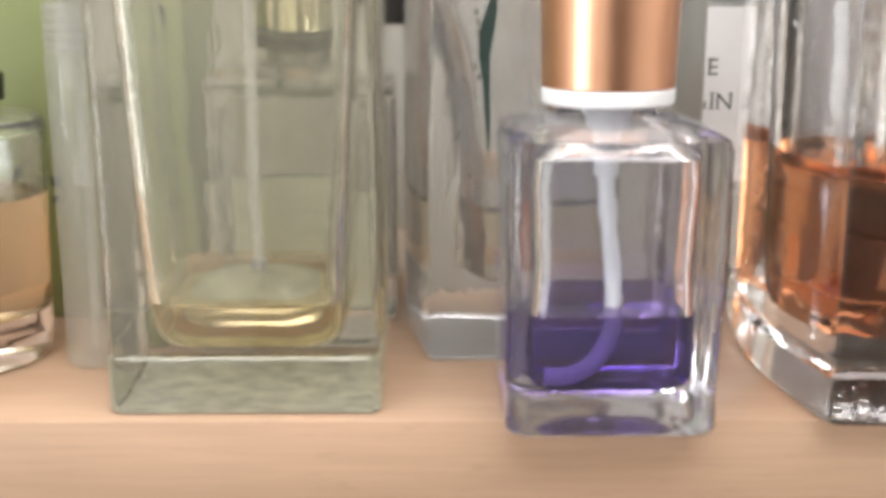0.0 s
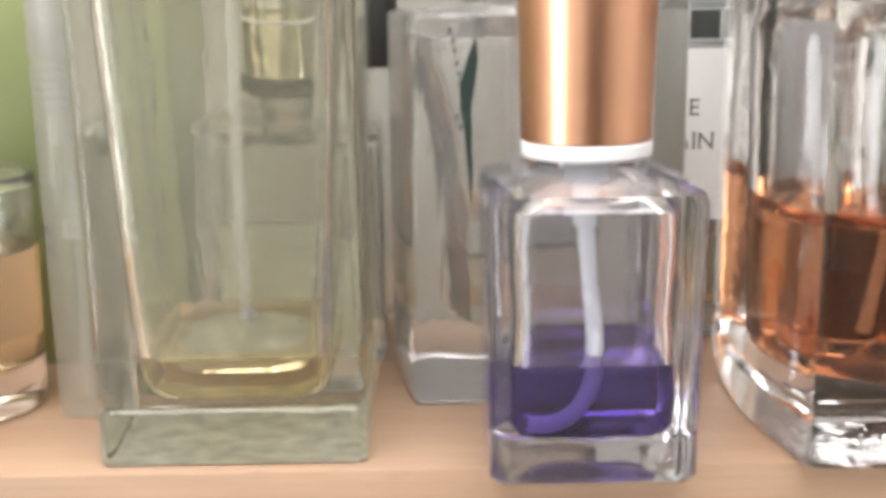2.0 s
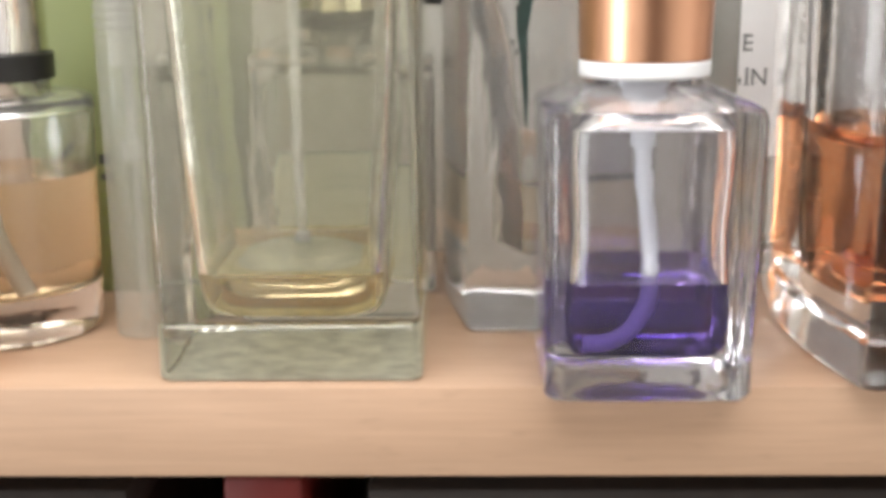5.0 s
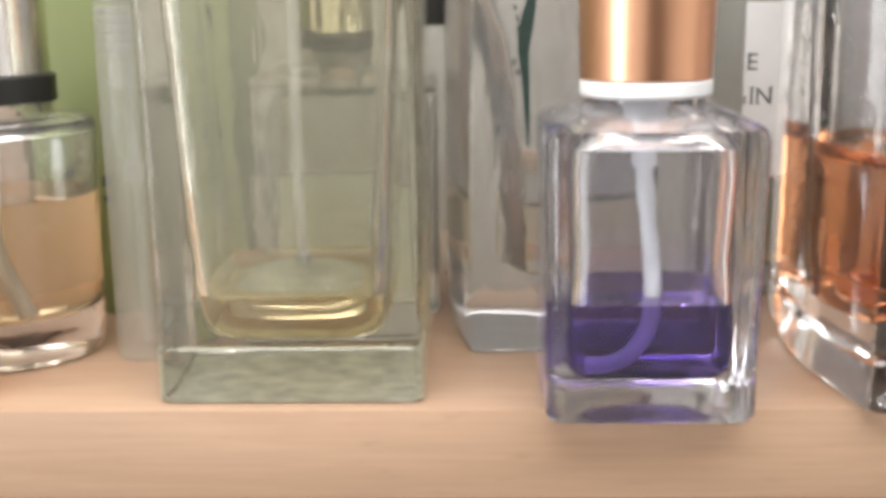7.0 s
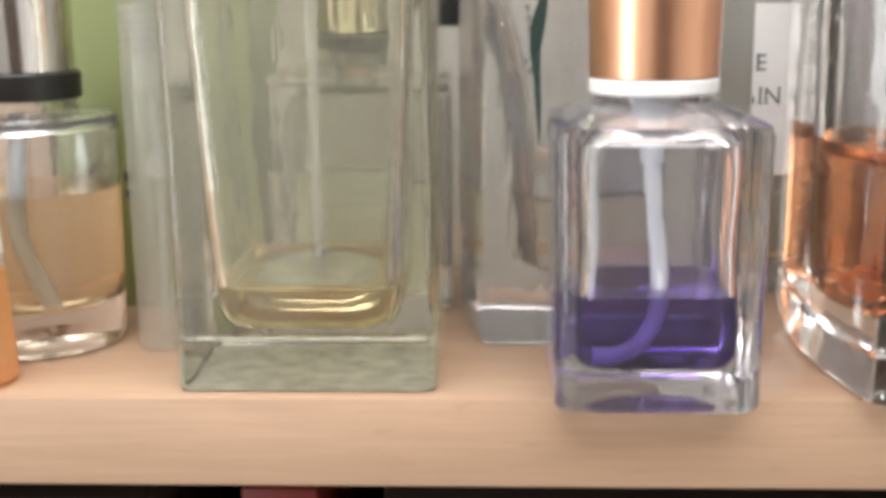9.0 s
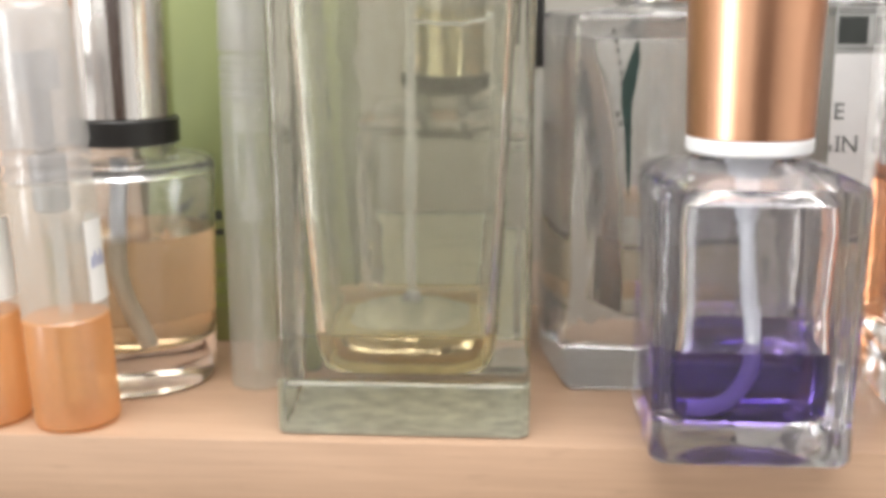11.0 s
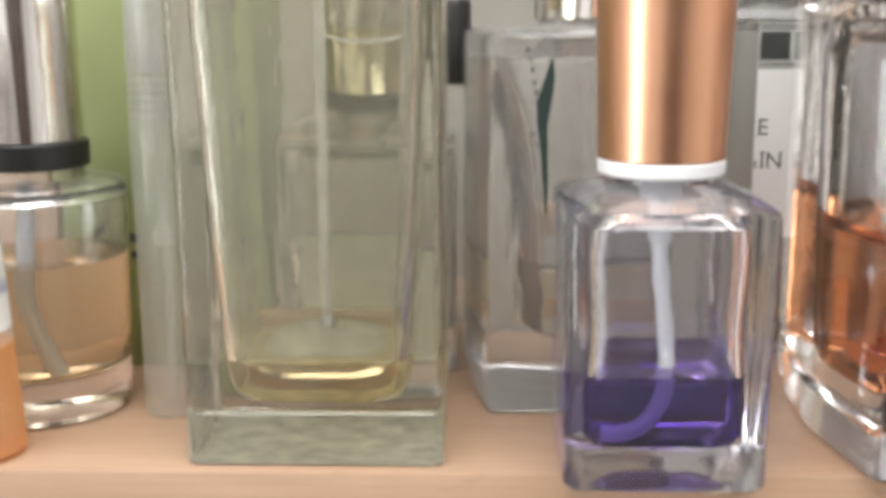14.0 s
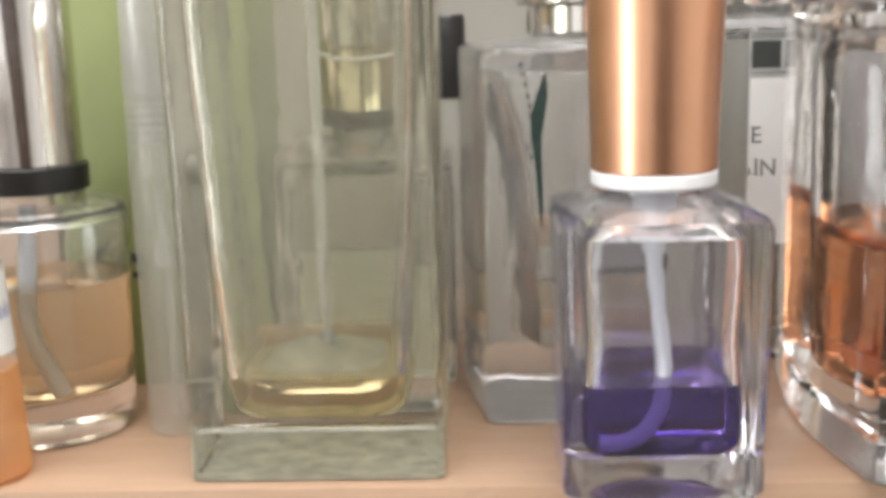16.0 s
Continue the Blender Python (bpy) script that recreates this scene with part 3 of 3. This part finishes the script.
def sample_spray(name="sample_spray"):
    t = thing(name, "translucent plastic sample spray with orange perfume and white label", "sample spray", -10.32, 0.98, group="sample sprays")
    r = 0.84
    bm = bmesh.new()
    loft(bm, [(z, circle(k, 40)) for z, k in ((2.21, r - 0.02), (2.25, r), (4.85, r), (4.9, r - 0.08))], bottom=False)
    part("tube_body", bm, VIAL, t)
    part("filling", turned([(0.0, r - 0.1), (0.03, r - 0.02), (0.12, r), (2.16, r), (2.2, r - 0.03)], 40), ORANGE_FILL, t, "orange perfume filling")
    part("inner_tube", tube([(0, 0, 5.3), (0.02, 0, 3), (0.0, 0, 0.4)], 0.13, 10), TUBE_CLEAR, t)
    part("pump", turned([(4.3, 0.3), (4.35, 0.36), (5.4, 0.36), (5.45, 0.2), (6.6, 0.2), (6.65, 0.42), (7.4, 0.42)], 24), PUMPGREY, t)
    part("thread_collar", turned([(4.92, r - 0.04), (4.96, r), (5.1, r), (5.14, r - 0.05), (5.24, r - 0.05), (5.28, r), (5.42, r), (5.46, r - 0.05), (5.55, r - 0.05), (5.58, r - 0.02)], 40), CAPPLASTIC, t)
    bm = bmesh.new()
    loft(bm, [(z, circle(k, 40)) for z, k in ((5.6, r - 0.02), (5.65, r), (8.15, r - 0.06), (8.3, r - 0.14), (8.36, r - 0.3))])
    loft(bm, [(z, circle(k, 40)) for z, k in ((5.62, r - 0.14), (8.1, r - 0.18), (8.2, r - 0.3))], flip=True)
    part("cap", bm, CAPPLASTIC, t, "frosted plastic cap")
    # paper label round part of the tube
    bm = bmesh.new()
    a0, a1 = radians(-30), radians(70)
    rows = []
    for i in range(15):
        a = a0 + (a1 - a0) * i / 14
        rows.append([bm.verts.new((k * math.cos(a), k * math.sin(a), z)) for k in (r + 0.006, r + 0.012) for z in (2.5, 4.12)])
    for p, q in zip(rows, rows[1:]):
        bm.faces.new((p[2], q[2], q[3], p[3]))
        bm.faces.new((q[0], p[0], p[1], q[1]))
        bm.faces.new((p[1], p[3], q[3], q[1]))
        bm.faces.new((q[0], q[2], p[2], p[0]))
    label = part("paper_label", bm, PAPER, t, "white paper label")
    bm = bmesh.new()
    for i, (a, z, h) in enumerate(((-22, 3.3, 0.22), (-16, 3.35, 0.3), (-9, 3.3, 0.2), (-3, 3.36, 0.32), (4, 3.3, 0.2), (12, 3.32, 0.26))):
        k, w = r + 0.015, radians(1.6)
        vs = [bm.verts.new((k * math.cos(radians(a) + s), k * math.sin(radians(a) + s), z + u)) for s, u in ((-w, -h / 2), (w, -h / 2), (w * 1.4, h / 2), (-w * 0.6, h / 2))]
        bm.faces.new(vs)
    part("pen_strokes", bm, INK_BLUE, label, "blue pen strokes", smooth=False)
    return t


spray = sample_spray()
spray.matrix_basis = pose(-10.12 * U, 0.82 * U, 0.06 * U, 0, -2.8, 0)  # leans a little
copy_thing(spray, pose(-12.0 * U, 0.84 * U, 0.06 * U, 0, -2.8, 0) @ pose(0, 0, 0, 0, 0, -55))


# ---- frosted sample vial ----


def frosted_vial():
    t = thing("sample_vial", "slim frosted plastic sample vial, empty", "sample vial", -6.95, 3.3)
    r = 0.6
    bm = bmesh.new()
    loft(bm, [(z, circle(k, 32)) for z, k in ((0.0, r - 0.08), (0.03, r - 0.02), (0.1, r), (6.3, r), (6.35, r - 0.06))])
    part("tube_body", bm, VIAL, t)
    part("inner_tube", tube([(0, 0, 7.0), (0.03, 0, 3.5), (0.0, 0, 0.3)], 0.1, 8), TUBE_CLEAR, t)
    part("pump", turned([(3.7, 0.18), (3.72, 0.24), (4.1, 0.24), (4.15, 0.12), (5.6, 0.12), (5.65, 0.34), (7.2, 0.34), (7.25, 0.2), (8.2, 0.2)], 24), TUBE_CLEAR, t, "grey-white pump parts")
    prof = [(6.36, r - 0.06)]
    for i in range(5):
        z = 6.4 + i * 0.18
        prof += [(z, r), (z + 0.09, r), (z + 0.12, r - 0.05), (z + 0.16, r - 0.05)]
    part("thread_collar", turned(prof, 32), CAPPLASTIC, t)
    bm = bmesh.new()
    loft(bm, [(z, circle(k, 32)) for z, k in ((7.32, r - 0.02), (7.36, r), (9.8, r - 0.05), (9.95, r - 0.15))])
    loft(bm, [(z, circle(k, 32)) for z, k in ((7.34, r - 0.1), (9.75, r - 0.14))], flip=True)
    part("cap", bm, CAPPLASTIC, t, "frosted plastic cap")
    return t


frosted_vial()


# ---- green box, back row of bottles ----


def green_box():
    t = thing("perfume_box", "lime green cardboard perfume box with dark printed strokes", "box", -7.95, 8.4)
    part("carton", box(-2.32, 2.32, -2, 2, 0, 13.5, 0.06), CARD, t)
    part("lid_flap", box(-2.28, 2.28, -1.9, 1.9, 13.51, 13.6, 0.03), CARD, t)
    # curved brush stroke
    bm = bmesh.new()
    line = [(-0.24, 3.22, 0.03), (-0.18, 3.4, 0.08), (-0.06, 3.58, 0.10), (0.1, 3.75, 0.07), (0.22, 3.9, 0.02)]
    rows = [(bm.verts.new((-1.25 + x - w, 0, z)), bm.verts.new((-1.25 + x + w, 0, z))) for x, z, w in line]
    for a, b in zip(rows, rows[1:]):
        bm.faces.new((a[0], a[1], b[1], b[0]))
    s = part("brush_stroke", bm, INK, t, "dark brush stroke print")
    s.location = (0, -2.006 * U, 0)
    bars = ((-0.62, 3.22, 0.12, 0.24), (-0.6, 2.8, 0.13, 0.16))
    for x, z, w, h in bars:
        part("print_bar", box(x - w, x + w, -2.008, -2.002, z - h / 2, z + h / 2), INK, t, smooth=False)
    for z in (2.35, 1.95, 1.6, 1.3, 0.95):
        part("print_bar", box(-0.75, -0.4, -2.008, -2.002, z - 0.05, z + 0.05), CARD_PRINT, t, smooth=False)
    return t


CARD_PRINT = solid("olive_print", (0.22, 0.27, 0.06), 0.6, 0.0, 0.2, 200, 0.0)
green_box()


def back_clear_bottle():
    t = thing("perfume_bottle", "clear rectangular glass bottle with silver collar and cap", "perfume bottle", -2.96, 7.4)
    hx, hy, r = 2.12, 1.3, 0.2
    outer = base_rings(hx, hy, r) + [(5.2, rrect(hx, hy, r)), (5.3, rrect(hx - 0.06, hy - 0.06, r)), (5.38, rrect(hx - 0.02, hy - 0.02, r)), (5.5, rrect(hx - 0.04, hy - 0.04, r)), (5.62, rrect(hx - 0.2, hy - 0.2, r)),
                                     (5.7, rrect(hx - 0.5, hy - 0.35, r)), (5.78, rrect(1.05, 0.95, 0.9)), (5.95, rrect(1.0, 0.9, 0.89)), (6.3, rrect(0.8, 0.8, 0.79))]
    inner = [(0.8, rrect(hx - 0.5, hy - 0.5, r)), (0.9, rrect(hx - 0.3, hy - 0.3, r)), (4.75, rrect(hx - 0.3, hy - 0.3, r)), (5.05, rrect(hx - 0.45, hy - 0.42, r)), (5.2, rrect(0.6, 0.6, 0.54)), (6.25, rrect(0.55, 0.55, 0.54))]
    vessel(t, outer, inner, None, GLASS_HAZY, None)
    label = part("paper_label", box(-1.55, 1.5, -hy - 0.010, -hy - 0.002, 0.9, 3.4), PALELABEL, t, "pale label with faint print lines", smooth=False)
    part("label_edge", box(-1.55, 1.5, -hy - 0.018, -hy - 0.011, 3.33, 3.4), INK_GREY, label, "grey line along the upper edge", smooth=False)
    for z, x0, x1 in ((2.78, -0.2, 1.1), (2.55, -0.6, 1.1), (2.1, 0.1, 1.0)):
        part("print_line", box(x0, x1, -hy - 0.016, -hy - 0.011, z - 0.016, z + 0.016), FAINT_PRINT, label, smooth=False)
    part("collar", turned([(6.0, 1.06), (6.04, 1.12), (6.26, 1.12), (6.3, 1.04)]), BLACK, t, "dark collar ring")
    part("neck_sleeve", turned([(6.32, 1.0), (6.34, 1.05), (7.5, 1.05), (7.55, 1.0)]), GOLD, t, "pale gold metal sleeve")
    part("bright_ring", turned([(7.3, 1.0), (7.31, 1.07), (7.37, 1.07), (7.38, 1.0)]), WHITE, t, "pale ring round the sleeve")
    part("cap", turned([(7.57, 1.04), (7.6, 1.08), (9.9, 1.08), (10, 1.0)]), SILVER, t, "silver metal cap")
    return t


FAINT_PRINT = solid("faint_green_grey_print", (0.52, 0.52, 0.46), 0.6, 0.0, 0.1, 200, 0.0)
back_clear_bottle()


def slim_black_capped():
    t = thing("sample_bottle", "slim milky translucent sample bottle with black cap", "sample bottle", -1.06, 10.7)
    outer = [(z, circle(r, 28)) for z, r in ((0, 0.5), (0.08, 0.56), (6.3, 0.56), (6.5, 0.45), (6.8, 0.4))]
    part("tube_body", loft(bmesh.new(), outer), VIAL, t)
    part("cap", turned([(6.6, 0.5), (6.65, 0.54), (8.7, 0.54), (8.8, 0.48)], 28), BLACK, t, "black plastic cap")
    return t


slim_black_capped()


def label_bottle():
    t = thing("perfume_bottle", "rectangular glass bottle with white paper label and black band", "perfume bottle", 6.87, 9.0)
    hx, hy, r = 1.62, 1.38, 0.15
    outer = base_rings(hx, hy, r) + [(8.3, rrect(hx, hy, r)), (8.5, rrect(hx - 0.15, hy - 0.15, r)), (8.6, rrect(0.9, 0.9, 0.89)), (8.9, rrect(0.8, 0.8, 0.79))]
    inner = [(0.8, rrect(hx - 0.4, hy - 0.4, r)), (0.9, rrect(hx - 0.25, hy - 0.25, r)), (8.0, rrect(hx - 0.25, hy - 0.25, r)), (8.3, rrect(0.6, 0.6, 0.59)), (8.85, rrect(0.6, 0.6, 0.59))]
    vessel(t, outer, inner, 2.6, GLASS_GREY, LIQ_AMBER, liquid_label="faint amber perfume")
    label = part("paper_label", box(-0.5, 0.8, -hy - 0.012, -hy - 0.002, 3.0, 7.1), PAPER, t, "white paper label with dark serif letters", smooth=False)
    for word, x0, z0 in (("E", -0.45, 5.52), ("IN", -0.36, 4.72)):
        writing(word, 0.56, label, x0, -hy - 0.014, z0, INK)
    for x0, x1, z0 in ((-0.43, -0.3, 5.52), (-0.43, -0.3, 5.89), (-0.36, -0.22, 4.72), (-0.36, -0.22, 5.09), (-0.18, -0.08, 4.72), (0.1, 0.2, 5.09)):
        part("letter_serif", box(x0, x1, -hy - 0.017, -hy - 0.013, z0, z0 + 0.022), INK, label, smooth=False)
    part("letter_stroke", box(-0.48, -0.43, -hy - 0.017, -hy - 0.013, 4.72, 4.9), INK, label, smooth=False)
    frame_print = part("band", box(-0.52, 0.9, -hy - 0.012, -hy - 0.002, 7.14, 8.2), INK_GREY, t, "grey printed band with a dark square", smooth=False)
    part("dark_square", box(-0.46, 0.24, -hy - 0.018, -hy - 0.013, 7.32, 7.98), INK, frame_print, smooth=False)
    for z in (7.22, 8.06, 8.13):
        part("print_bar", box(-0.48, 0.85, -hy - 0.018, -hy - 0.013, z - 0.014, z + 0.014), INK, frame_print, smooth=False)
    part("collar", turned([(8.8, 0.9), (8.85, 0.95), (9.3, 0.95), (9.35, 0.9)]), SILVER, t)
    part("cap", turned([(9.36, 1.1), (9.4, 1.15), (11.4, 1.15), (11.5, 1.05)]), BLACK, t)
    return t


label_bottle()


def dark_jar():
    # unseen jar, guessed and sized to give dark ovals inside the flacon
    t = thing("jar", "guessed dark brown jar with black lid, added to darken the flacon", "jar", 10.6, 8.65)
    outer = [(z, circle(r, 40)) for z, r in ((0, 1.75), (0.08, 1.88), (0.3, 1.94), (2.1, 1.94), (2.35, 1.8), (2.4, 1.6))]
    part("glass_body", loft(bmesh.new(), outer), DARKGLASS, t)
    part("lid", turned([(2.41, 1.75), (2.45, 1.85), (3.3, 1.85), (3.38, 1.75)]), BLACK, t, "black plastic lid")
    return t


DARKGLASS = solid("dark_brown_glass", (0.03, 0.014, 0.008), 0.12, 0.0, 0.15, 60, 0.0, coat=0.5)
dark_jar()


def carton(label, material, x, y, w, d, h):
    t = thing("carton", label, "box", x, y)
    part("body", box(-w / 2, w / 2, -d / 2, d / 2, 0, h, 0.06), material, t)
    part("lid_flap", box(-w / 2 + 0.05, w / 2 - 0.05, -d / 2 + 0.1, d / 2 - 0.1, h + 0.004, h + 0.09, 0.03), material, t)


# grey carton is a guess, put in to darken what the flacon refracts
carton("guessed blue-grey carton, added to darken the view through the flacon", GREYCARD, 12.2, 12.6, 7.0, 4.0, 13.0)
carton("plain beige cardboard carton behind the bottles", BEIGECARD, -13.2, 9.2, 5.0, 4.0, 12.0)

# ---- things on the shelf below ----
# near-black boxes are made up; their colour stands in for the gap's shade
for x, w, d, h, m, label in ((-20, 26, 13, 24.8, DARK_GAP, "made-up near-black box filling the dark gap below the shelf"), (-4.2, 1.6, 13, 25.9, RED, "dark red book standing upright"), (11, 26, 13, 24.8, DARK_GAP, "made-up near-black box filling the dark gap below the shelf")):
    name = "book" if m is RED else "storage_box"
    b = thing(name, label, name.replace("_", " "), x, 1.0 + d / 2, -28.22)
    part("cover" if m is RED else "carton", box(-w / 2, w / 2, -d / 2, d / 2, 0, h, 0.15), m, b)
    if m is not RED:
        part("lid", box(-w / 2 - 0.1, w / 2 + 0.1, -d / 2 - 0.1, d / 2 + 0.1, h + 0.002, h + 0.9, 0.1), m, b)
